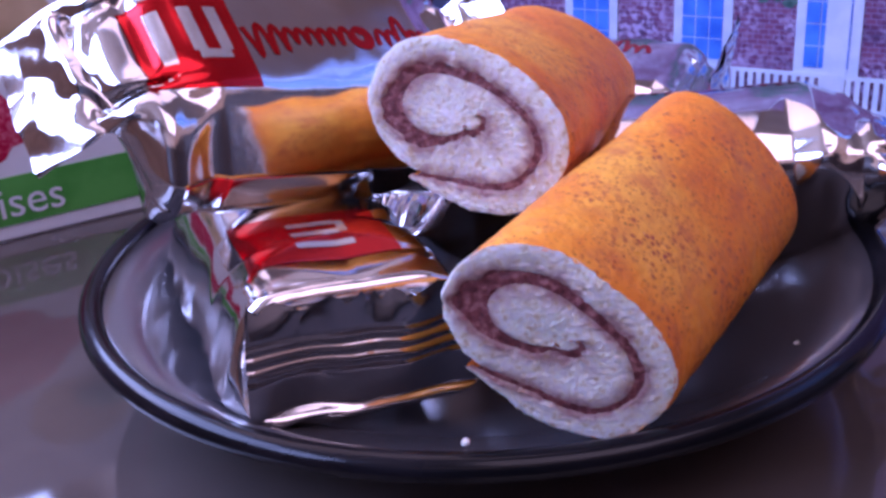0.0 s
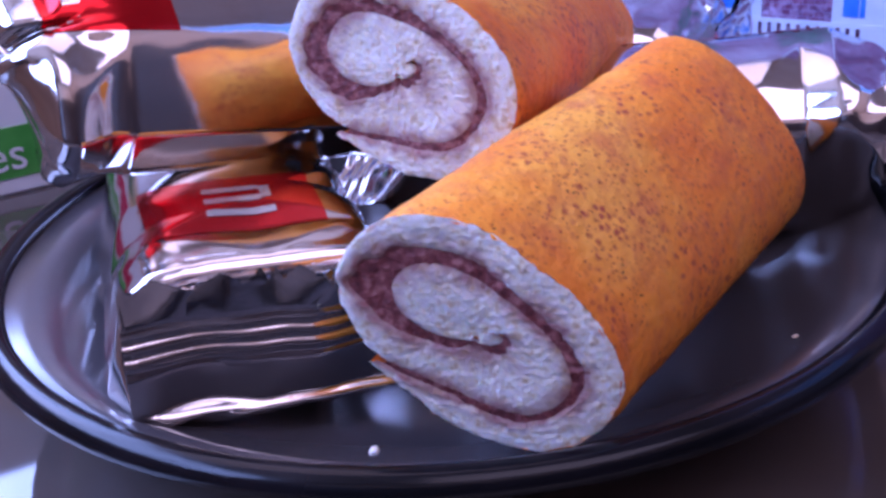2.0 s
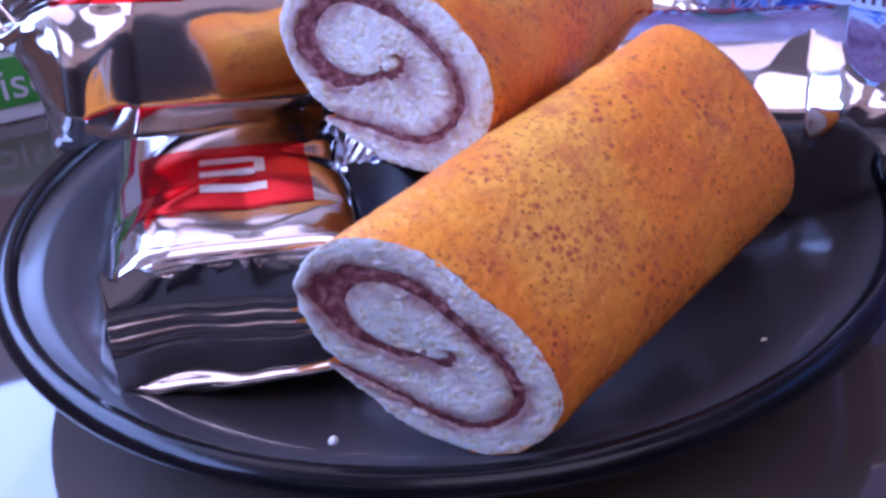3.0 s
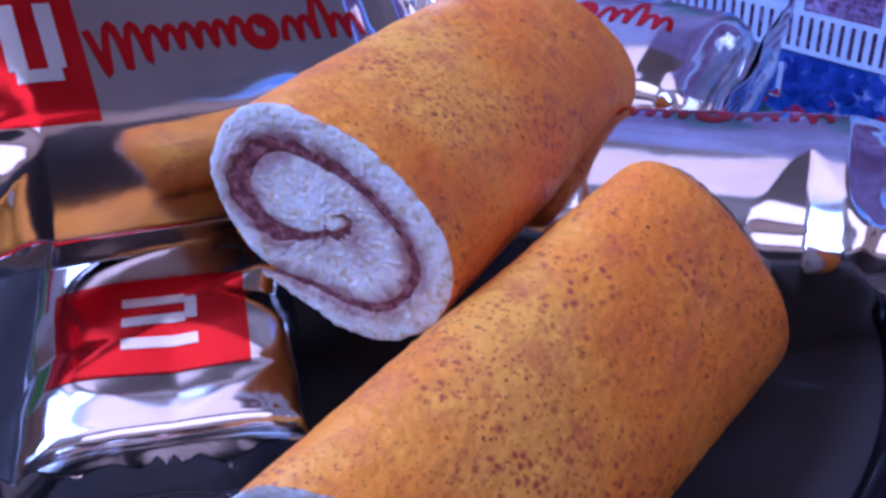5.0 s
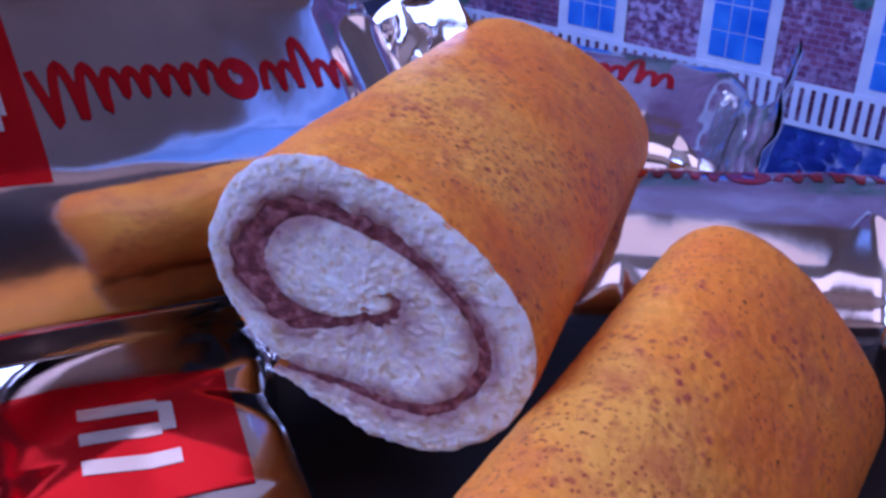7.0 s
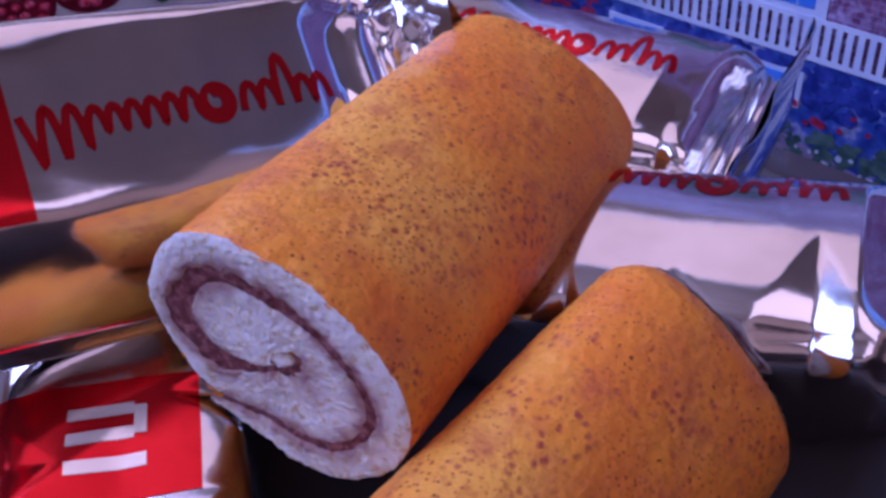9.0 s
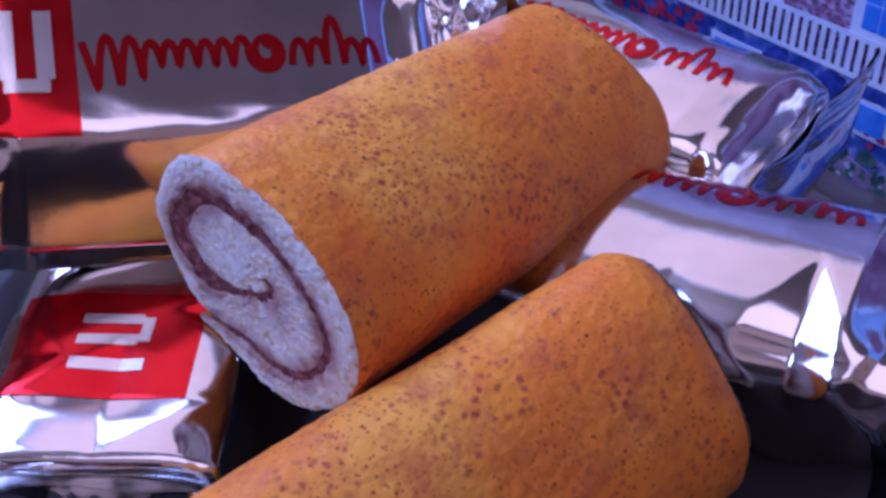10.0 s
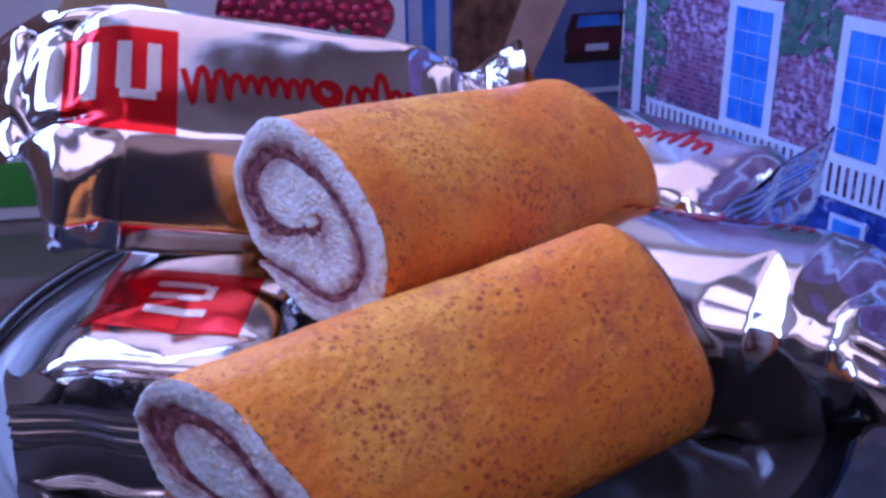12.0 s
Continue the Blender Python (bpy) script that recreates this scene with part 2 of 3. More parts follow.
def room():
    tagged(part("floor", box_bm(-1.5, -1.8, -0.8, 1.7, 2.6, -0.75), FLOOR, smooth=False), "dark brown wooden floor of the room", "floor", kind="structure")
    tagged(part("ceiling", box_bm(-1.5, -1.8, 1.75, 1.7, 2.6, 1.8), CEILING, smooth=False), "warm beige painted ceiling", "ceiling", kind="structure")
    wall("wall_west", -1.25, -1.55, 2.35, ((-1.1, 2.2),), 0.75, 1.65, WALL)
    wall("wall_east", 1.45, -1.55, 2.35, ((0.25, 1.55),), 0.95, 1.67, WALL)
    # unseen lower band is added dark for the foil to mirror; no panelling known
    south = thing("wall_south", "tan painted room wall above an added dark lower band", "wall", kind="structure")
    part("panelling", box_bm(-1.37, -1.67, -0.75, 1.57, -1.54, 1.0), DARKWOOD, south, "added dark band for the foil to mirror", smooth=False)
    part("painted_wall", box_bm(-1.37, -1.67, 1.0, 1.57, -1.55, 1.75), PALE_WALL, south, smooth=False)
    # added dark sheets, out of view, stand in for a person mirrored in foil
    east = thing("panelling", "added dark wall sheets standing in for a mirrored person", "panelling", kind="structure")
    for k in range(4):
        part("panel", box_bm(1.43, -1.54 + 0.5 * k, -0.75, 1.45, -1.045 + 0.5 * k, 1.0, 0.004), DARKWOOD, east, smooth=False)
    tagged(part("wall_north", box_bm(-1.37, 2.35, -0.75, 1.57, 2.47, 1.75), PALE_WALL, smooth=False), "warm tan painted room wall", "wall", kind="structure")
    # thin surrounds for the two added ceiling lights, out of view
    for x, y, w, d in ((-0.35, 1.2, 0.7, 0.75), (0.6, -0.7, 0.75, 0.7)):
        lamp = thing("added_fill_panel", "thin white surround of an added, unseen ceiling fill light", "lamp", "ceiling lamps", m=Matrix.Translation((x, y, 1.75)))
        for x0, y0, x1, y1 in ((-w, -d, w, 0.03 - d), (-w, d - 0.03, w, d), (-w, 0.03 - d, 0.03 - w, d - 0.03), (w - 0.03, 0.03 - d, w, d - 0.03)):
            part("fill_panel_edge", box_bm(x0, y0, -0.06, x1, y1, 0), CARD, lamp, smooth=False)

    # window frames stand just inside the openings
    for name, axis, at, lo, hi, z0, z1, bars in (("window_1", "x", -1.2, -1.1, 2.2, 0.75, 1.65, 4), ("window_2", "x", 1.4, 0.25, 1.55, 0.95, 1.67, 2)):
        t = thing(name, "wide window with white painted frame and glazing bars", "window", kind="structure")
        w = (hi - lo) / bars
        for k in range(bars + 1):
            u = lo + w * k
            part("window_frame", box_bm(at - 0.015, u - 0.02, z0 - 0.02, at + 0.015, u + 0.02, z1 + 0.02), CARD, t, smooth=False)
        for k in range(bars):
            for z in (z0, z1):
                part("window_rail", box_bm(at - 0.012, lo + w * k + 0.02, z - 0.02, at + 0.012, lo + w * (k + 1) - 0.02, z + 0.02), CARD, t, smooth=False)


room()

# ---- table ----


def prism_bm(outline, z0, z1):
    bm = bmesh.new()
    lo, hi = [bm.verts.new((x, y, z0)) for x, y in outline], [bm.verts.new((x, y, z1)) for x, y in outline]
    n = len(outline)
    bm.faces.new(lo[::-1])
    bm.faces.new(hi)
    for k in range(n):
        bm.faces.new((lo[k], lo[(k + 1) % n], hi[(k + 1) % n], hi[k]))
    return bm


def table():
    t = thing("table", "glossy grey polished table with dark legs", "table", m=Matrix.Translation((0, 0, -0.75)))
    part("table_top", prism_bm(((-0.8, -0.7), (0.7, -0.7), (0.7, -0.0745), (-0.012, 0.387), (-0.012, 0.62), (-0.8, 0.62)), 0.725, 0.75), TABLE, t, smooth=False)
    for x, y in ((-0.74, -0.64), (0.64, -0.64), (0.6, -0.1), (-0.74, 0.55)):
        part("leg", box_bm(x - 0.025, y - 0.025, 0, x + 0.025, y + 0.025, 0.725, 0.003), DARKWOOD, t, smooth=False)
    return t


table()


def shelf():
    t = thing("shelf", "low dark wooden shelf behind the table", "shelf", m=Matrix.Translation((0, 0, -0.75)))
    part("shelf_body", prism_bm(((0.74, -0.06), (1.0, 0.3), (0.32, 0.75), (0.005, 0.66), (0.005, 0.392)), 0.0, 0.714), DARKWOOD, t, smooth=False)
    return t


shelf()

# ---- bowl ----
BX, BY, BR, BZ = 0.003, 0.2211, 0.0873, 0.0236


def bowl():
    t = thing("plate", "shallow smoked dark glass plate with thick black rim", "plate", m=Matrix.Translation((BX, BY, 0)))
    inner = [(0.0005, 0.0065), (0.03, 0.0065), (0.05, 0.0075), (0.062, 0.011), (0.074, 0.0165), (0.0835, 0.0222)]
    outer = [(0.0855, 0.0195), (0.077, 0.0135), (0.064, 0.007), (0.05, 0.0035), (0.047, 0.0004), (0.044, 0.0004), (0.042, 0.003), (0.0005, 0.003)]
    part("dish", lathe_bm(inner + outer), GLASS, t)
    ring = [(BR - 0.0022 + 0.0026 * math.cos(a), BZ - 0.0024 + 0.0024 * math.sin(a)) for a in [2 * math.pi * k / 14 for k in range(15)]]
    part("rim", lathe_bm(ring), RIM, t, "thick black glossy rim")
    return t


bowl()

# ---- cake rolls ----
SU = [0, 0.75, 1.0, 1.12, 1.25, 1.5, 1.75, 1.87, 1.93, 1.98, 2.03, 2.1, 2.3, 2.38, 2.44, 2.5, 2.58, 2.75, 4.0]
SR = [1, 1.0, 0.92, 0.76, 0.7, 0.68, 0.66, 0.62, 0.5, 0.3, 0.14, 0.05, 0.05, 0.15, 0.32, 0.3, 0.12, 0.05, 0.02]


def spiral(u):
    return sum(float(np.interp(u + d, SU, SR)) for d in (-0.03, -0.015, 0, 0.015, 0.03)) / 5


def cake_roll(name, p, seed, start, label):
    cx, cy, cz, head, elev, length, a, b, rho, kx, ky, bx, by = p
    d = Vector((math.sin(head) * math.cos(elev), math.cos(head) * math.cos(elev), math.sin(elev)))
    r = d.cross(Vector((0, 0, 1))).normalized()
    up = r.cross(d)
    m = Matrix((( r.x, d.x, up.x, cx), (r.y, d.y, up.y, cy), (r.z, d.z, up.z, cz), (0, 0, 0, 1)))
    t = thing(name, label, "cake roll", "cake rolls on the plate", m=m)

    def section(u, k):
        """Point of the cross-section at u turns from the flap and a share k of the full radius."""
        ang = radians(start) + 2 * math.pi * u - rho
        c, s = math.cos(ang), math.sin(ang)
        bb = b * (0.55 + 0.45 * min(1, k) ** 1.3)
        q = 1 / (abs(c / a) ** 2.3 + abs(s / bb) ** 2.3) ** (1 / 2.3)
        q *= k * (1 + 0.022 * noise.noise((c * 1.5 + seed, s * 1.5, 3.1)))
        x, y = q * c, q * s
        return x * math.cos(rho) - y * math.sin(rho), x * math.sin(rho) + y * math.cos(rho)

    def along(x, z, s, rough):
        """Distance along the axis for share s of the length, with slanted, crumbly ends."""
        e = (kx * x + ky * z) * max(0, 1 - s * 3) + (bx * x + by * z) * max(0, s * 3 - 2)
        v = Vector((x * 260 + seed, s * 7, z * 260))
        w = noise.noise(v * 0.4) * 0.0006 + noise.noise(v * 1.3) * 0.00015 + noise.noise(v * 5.5) * 0.0002
        return s * length + e + (w if s < 0.5 else -w) * rough

    # crust: the baked skin round the outside
    nu, ns = 230, 110
    shares = [0.002] + [0.012 + 0.94 * j / (ns - 4) for j in range(ns - 3)] + [0.978, 0.994]

    def skin(i, j):
        u, s = 1.02 * i / (nu - 1), shares[j]
        k = spiral(u)
        k *= 1 - 0.022 * math.exp(-s * length / 0.0011) - (0.14 * ((s - 0.93) / 0.064) ** 2 if s > 0.93 else 0)
        x, z = section(u, k + 0.006)
        bulge = 1 + 0.018 * noise.noise((x * 60 + seed, s * 4, z * 60)) + 0.007 * noise.noise((x * 300, s * 24 + seed, z * 300)) + 0.006 * noise.noise((x * 800, s * 64 + seed, z * 800))
        frayed = 0.0007 * noise.noise((x * 500, z * 500, seed)) + 0.0004 * noise.noise((x * 1500, z * 1500, seed)) - 0.0001 if s < 0.01 else 0
        return x * bulge, along(x, z, s, 0.8 if s < 0.5 else 0.4) + frayed, z * bulge

    part("crust", grid_bm(skin, nu, ns), CRUST, t, "speckled orange-brown baked crust")

    # sponge: a thick spiral strip, closed at both ends
    nu, nk = 760, 22

    def thick(u):
        return float(np.interp(u, (0, 0.3, 0.55, 0.75, 0.88, 1.0, 1.15, 1.35, 1.5), (0.04, 0.06, 0.085, 0.115, 0.22, 0.25, 0.12, 0.09, 0.03))) * (1 + 0.45 * noise.noise((u * 11, seed, 5)) + 0.4 * noise.noise((u * 37, seed, 2)))

    def edge(u, k):
        inner = spiral(u + 1) + (thick(u) if u < 1.52 else 0.0)
        outer = spiral(u) + (0.014 * noise.noise((u * 58, seed, 1)) + 0.012 * noise.noise((u * 21, seed, 4)) if u < 1.0 else -0.004)
        if u < 0.2:
            inner = max(inner, outer - 0.2 - 1.3 * u)
        inner = max(0.002, min(inner, outer - 0.03))
        return inner + (outer - inner) * k, inner, outer

    for s, flip in ((0.0, 1), (1.0, -1)):
        bm = bmesh.new()
        lay = bm.verts.layers.float.new("stain")
        rows = []
        for i in range(nu):
            u = 2.95 * i / (nu - 1)
            row = []
            for j in range(nk):
                k = j / (nk - 1)
                q, lo, hi = edge(u, k)
                sh = 1.0 if s == 0 else 0.86
                x, z = section(u, q * sh)
                open_edge = (k < 0.5 and u < 1.5) or (k >= 0.5 and u < 2.5)
                dome = 0.0004 * (1 - (2 * k - 1) ** 4 if open_edge else 1) + 0.0001 * noise.noise((x * 520, z * 520, seed)) + 0.0001 * noise.noise((x * 1500, z * 1500, seed))
                y = along(x, z, s, 1.2) - flip * dome * (1 if s == 0 else 0.5)
                v = bm.verts.new((x, y, z))
                near = 1.1 * (1 - k) ** (1.35 + 1.1 * abs(math.cos(math.pi * (u - 0.4))) if u < 1 else 2.2) * (1.0 if u < 1.5 else 0.0)
                if u > 1.0:
                    near = max(near, k ** 5 * 0.9 if u < 2.5 else 0)
                v[lay] = max(0.0, min(0.85, near * (1.0 + 1.1 * noise.noise((x * 190, z * 190, seed)) + 0.6 * noise.noise((x * 600, z * 600, seed)))))
                row.append(v)
            rows.append(row)
        for i in range(nu - 1):
            for j in range(nk - 1):
                q = (rows[i][j], rows[i + 1][j], rows[i + 1][j + 1], rows[i][j + 1])
                bm.faces.new(q if flip < 0 else q[::-1])
        part("sponge_end", bm, CRUMB, t, "pale cream crumbly sponge spiral")

    # jam: the filling between the turns, a little below the crumb
    for s, flip in ((0.0, 1), (1.0, -1)):
        bm = bmesh.new()
        rows = []
        for i in range(220):
            u = 1.46 * i / 219 + 0.01
            lo = spiral(u + 1) - 0.012
            hi = lo + 0.03 + thick(u)
            row = []
            for k in (0, 0.35, 0.65, 1):
                sh = 1.0 if s == 0 else 0.86
                x, z = section(u, (lo + (hi - lo) * k) * sh)
                row.append(bm.verts.new((x, along(x, z, s, 1.2) + flip * (0.0001 + 0.0002 * noise.noise((x * 500, z * 500, 0))), z)))
            rows.append(row)
        for i in range(219):
            for j in range(3):
                q = (rows[i][j], rows[i + 1][j], rows[i + 1][j + 1], rows[i][j + 1])
                bm.faces.new(q if flip < 0 else q[::-1])
        part("jam_filling", bm, JAM, t, "dark red-brown berry jam spiral")
    return t


cake_roll("cake_roll", (0.0131, 0.1464, 0.0363, 0.5627, 0.0459, 0.0796, 0.0196, 0.0126, -0.8246, 0.4582, 0.0248, -0.0856, -0.1154), 2.0, 196,
          "speckled orange sponge cake roll with jam spiral, on the plate")
cake_roll("cake_roll", (0.0007, 0.189, 0.0594, 0.3104, -0.1302, 0.0873, 0.0202, 0.0143, -0.4666, -0.0119, 0.0197, -0.0644, -0.2016), 7.0, 222,
          "speckled orange sponge cake roll lying on foil packs")


def crumbs():
    for x, y, z, r in ((0.062, 0.1795, 0.0148, 0.0011), (0.0585, 0.172, 0.0155, 0.0008), (0.05, 0.163, 0.0158, 0.0007), (-0.002, 0.147, 0.0185, 0.0008), (0.046, 0.159, 0.0165, 0.0006)):
        bm = bmesh.new()
        bmesh.ops.create_icosphere(bm, subdivisions=2, radius=r)
        for v in bm.verts:
            v.co *= 1 + 0.5 * noise.noise(v.co * 900 + Vector((x * 99, y * 99, 0)))
        c = part("cake_crumb", bm, CRUMB)
        c.location = (x, y, z)
        tagged(c, "tiny pale cake crumb lying on the plate", "crumb", "crumbs on the plate")


crumbs()


# ---- foil packs ----
class Pack:
    """A wrapped roll: a foil tube that flattens into a crimped seal at both ends. Local x runs along it, z out of the printed face."""

    def __init__(self, m, seed, wide=0.0205, high=0.0155, body=0.043, seal=0.014, bend=(0.0, 0.0), sag=(0.0, 0.0), flat=(0.0265, 0.0265), crush=(1.0, 1.0), teeth=0.0, dents=(), skirt=(0.0, 0.0), square=3.3, soft=0.0006, ridges=(0.0, 1.0), lean=0.0, under=0.0, crown=0.0, bevel=(0.0, 0.0, 0.0), ramp=(0.006, 0.018)):
        self.m, self.seed, self.wide, self.high, self.body, self.seal, self.bend, self.sag, self.flat = m, seed, wide, high, body, seal, bend, sag, flat
        self.crush, self.teeth, self.dents, self.skirt, self.square, self.soft, self.ridges, self.lean, self.under, self.crown, self.bevel, self.ramp = crush, teeth, dents, skirt, square, soft, ridges, lean, under, crown, bevel, ramp
        self.end = body + 0.012 + seal

    def facet(self, x, y, k):
        """Flat triangles with sharp creases between random heights."""
        i, j = math.floor(x), math.floor(y)
        fx, fy = x - i, y - j
        n = {0: 10, 9: 21, 30: 26}[k]
        h = lambda a, b: 2 * noise.cell((a * 1.37 + self.seed * 3.1, (b % n) * 2.71 + 0.5, k + 0.5)) - 1
        if fx + fy < 1:
            return h(i, j) * (1 - fx - fy) + h(i + 1, j) * fx + h(i, j + 1) * fy
        return h(i + 1, j + 1) * (fx + fy - 1) + h(i, j + 1) * (1 - fx) + h(i + 1, j) * (1 - fy)

    def raw(self, s, phi):
        side = 1 if s > 0 else -1
        e = abs(s)
        f = min(1, max(0, (e - self.body + self.ramp[0]) / self.ramp[1]))
        f = f * f * (3 - 2 * f)
        w = 1 if s > 0 else 0
        a = self.wide * (1 - f) + self.flat[w] * f
        b = self.high * (1 - f) + 0.0003 * f
        c, z = math.cos(phi), math.sin(phi)
        n = 2 / (self.square - (self.square - 2.1) * f)
        y = a * math.copysign(abs(c) ** n, c)
        h = b * math.copysign(abs(z) ** n, z)
        # smooth panels with a slow sway, star-shaped dents, and sharp crumples towards the ends
        around = math.atan2(h / self.high, y / self.wide) % (2 * math.pi)
        sway = Vector((s * 42, 1.3 * c, 1.3 * z + self.seed))
        y += (max(0, c) * self.lean - max(0, -c) * self.under) * (b - h) * (1 - f)
        if y < 0 and self.bevel[1]:
            slope, drop, back = self.bevel
            y += y / a * (slope * min(b - h, drop) - back * max(0, b - h - drop)) * (1 - f)
        h += self.crown * max(0, z) * (1 - (y / a) ** 2) * (1 - f)
        fold = self.soft * (noise.noise(sway) + 0.45 * noise.noise(sway * 2.3))
        g = self.crush[1 if s > 0 else 0] * min(1, max(0, (e - self.body + 0.014) / 0.016))
        fold += g * (1 - 0.6 * f) * (0.0019 * self.facet(s / 0.013, phi * 10 / (2 * math.pi), 0) + 0.0008 * self.facet(s / 0.005, phi * 21 / (2 * math.pi), 9))
        for s0, a0, depth, ws, wa in self.dents:
            turn = (around - a0 + math.pi) % (2 * math.pi) - math.pi
            star = 1 - abs(s - s0) / ws - abs(turn) / wa
            if star > 0:
                fold -= depth * star
        if self.skirt[1]:
            turn = (around - self.skirt[0] + math.pi) % (2 * math.pi) - math.pi
            fold += self.skirt[1] * math.exp(-(turn / 0.3) ** 2) * (1 + 1.2 * self.facet(s / 0.0075, around * 26 / (2 * math.pi), 30)) * (1 - f)
        gus = 0.0028 * (abs(math.sin(phi * 2.5 + self.seed)) - 0.6) * math.exp(-((e - self.body - 0.002) / 0.006) ** 2) * self.crush[1 if s > 0 else 0]
        y += (fold + gus) * c * (1 - 0.7 * f)
        h += (fold + gus) * z
        k = (e - self.body - 0.012) / self.seal
        if self.ridges[0] < k < self.ridges[1]:
            h += (0.0003 if self.ridges[1] >= 1 else 0.0006) * math.sin(e * 2 * math.pi / 0.0024)
        if f > 0:
            h += f * (0.002 * noise.noise((y * 90, s * 30, self.seed)) + 0.0011 * abs(((y + 0.15 * s) / 0.013 + self.seed) % 2 - 1))
        x = s
        bend, sag = self.bend[1 if s > 0 else 0], self.sag[1 if s > 0 else 0]
        if e > self.body:
            k, turn = e - self.body, 0.008
            ang = bend * min(1, k / turn)
            if abs(bend) > 1e-3:
                r = turn / bend
                cx, cz = r * math.sin(ang), r * (1 - math.cos(ang))
                cx += max(0, k - turn) * math.cos(bend)
                cz += max(0, k - turn) * math.sin(bend)
            else:
                cx, cz = k, 0
            x = side * (self.body + cx - h * math.sin(ang))
            h = cz + h * math.cos(ang)
        h += sag * f
        return Vector((x, y, h))

    def at(self, s, phi, lift=0.0):
        p = self.raw(s, phi)
        if lift:
            n = (self.raw(s, phi + 1e-2) - p).cross(self.raw(s + 1e-4, phi) - p)
            p = p + n.normalized() * lift
        return p

    def angle(self, w):
        """Angle round the tube at which the printed face is w metres off its middle line (w positive towards the writing's top)."""
        return math.acos(math.copysign(min(0.97, abs(w) / self.wide) ** (self.square / 2), w))

    def round(self, a):
        """The parameter for a plain angle a, so that points lie evenly round a boxy section."""
        q = self.square / 2
        c, z = math.cos(a), math.sin(a)
        return math.atan2(math.copysign(abs(z) ** q, z), math.copysign(abs(c) ** q, c)) % (2 * math.pi)

    def build(self, name, label):
        t = thing(name, label, "foil pack", "foil-wrapped cake packs", m=self.m)
        ns, nphi = 240, 150
        E = self.end
        f = lambda i, j: self.at(-E + 2 * E * i / (ns - 1) + (self.teeth * (1 if i else -1) * (abs(j % 6 - 3) - 1.5) if i in (0, ns - 1) else 0), self.round(2 * math.pi * j / nphi))
        part("wrapper", grid_bm(f, ns, nphi, close_v=True), FOIL, t, "crumpled shiny silver foil wrapper")
        return t

    def patch(self, name, t, mat, s0, s1, w0, w1, lift, label=""):
        nx = max(2, int((s1 - s0) / 0.0007))
        nw = max(2, int(abs(w1 - w0) / 0.0007))

        def f(i, j):
            u, v = i / (nx - 1), j / (nw - 1)
            s, w = s0 + (s1 - s0) * u, w0 + (w1 - w0) * v
            return self.at(s, self.angle(w), lift)
        return part(name, grid_bm(f, nx, nw), mat, t, label)

    def stroke(self, name, t, mat, pts, half, lift):
        """A printed line through points (s, w) on the foil."""
        dense = []
        for (s0, w0), (s1, w1) in zip(pts, pts[1:]):
            n = max(2, int(math.hypot(s1 - s0, w1 - w0) / 0.0005))
            dense += [(s0 + (s1 - s0) * k / n, w0 + (w1 - w0) * k / n) for k in range(n)]
        dense.append(pts[-1])

        def f(i, j):
            a, b = dense[max(0, i - 1)], dense[min(len(dense) - 1, i + 1)]
            d = Vector((b[0] - a[0], b[1] - a[1])).normalized()
            o = half * (j - 1)
            return self.at(dense[i][0] - d.y * o, self.angle(dense[i][1] + d.x * o), lift)
        return part(name, grid_bm(f, len(dense), 3), mat, t)

    def print_marks(self, t, badge=True, script=True, b0=-0.041, size=0.0215, up=0.0, across=(-0.0115, 0.0125), bars=1.0):
        """A red badge with pale bars, and a red scrawl in the place of the trade name."""
        if badge:
            k = size / 0.0215
            self.patch("badge", t, RED_INK, b0, b0 + size, across[0] * k + up, across[1] * k + up, 0.00012, "red printed badge with pale bars")
            for x0, x1, w0, w1 in ((0.0035, 0.0063, -0.0054, 0.0085), (0.0098, 0.0125, -0.0032, 0.0085), (0.0155, 0.0182, -0.0032, 0.0085), (0.0106, 0.0174, -0.0054, -0.0032)):
                mid, q = b0 + size / 2, k * bars
                self.patch("badge_bar", t, PALE_INK, mid + (x0 - 0.01075) * q, mid + (x1 - 0.01075) * q, w0 * q + up, w1 * q + up, 0.00022)
        if script:
            # an even run of loops and one open ring, with two tall strokes near the end
            s, pts = -0.0165, [(-0.0185, 0.0032)]
            for k, (step, low, top) in enumerate(((0.0036, -0.005, 0.0042), (0.0036, -0.004, 0.004), (0.003, -0.001, 0.0032), (0.0028, -0.001, 0.0032), (0.003, -0.001, 0.0034), (0.003, -0.001, 0.0034), (0.0028, -0.001, 0.0036), (0.0034, -0.001, 0.004))):
                for q in range(10):
                    a = 2 * math.pi * q / 10
                    pts.append((s + step * q / 10 - 0.0004 * math.sin(a), low + (top - low) * (0.5 - 0.5 * math.cos(a))))
                s += step
            c = s + 0.0024
            for q in range(34):
                a = math.pi + 2 * math.pi * q / 18
                r = 0.0032 * (1 - q / 48)
                pts.append((c + r * math.cos(a), 0.0014 + 1.15 * r * math.sin(a)))
            self.stroke("scrawl", t, RED_INK, [(q, w + up) for q, w in pts], 0.00066, 0.00012)
            s, pts = c + 0.0042, []
            for step, top in ((0.003, 0.0036), (0.003, 0.0036), (0.0032, 0.0078), (0.0032, 0.0036), (0.003, 0.0036)):
                for q in range(10):
                    a = 2 * math.pi * q / 10
                    pts.append((s + step * q / 10 - 0.0005 * math.sin(a), -0.001 + (top + 0.001) * (0.5 - 0.5 * math.cos(a))))
                s += step
            self.stroke("scrawl", t, RED_INK, [(q, w + up) for q, w in pts], 0.00066, 0.00012)


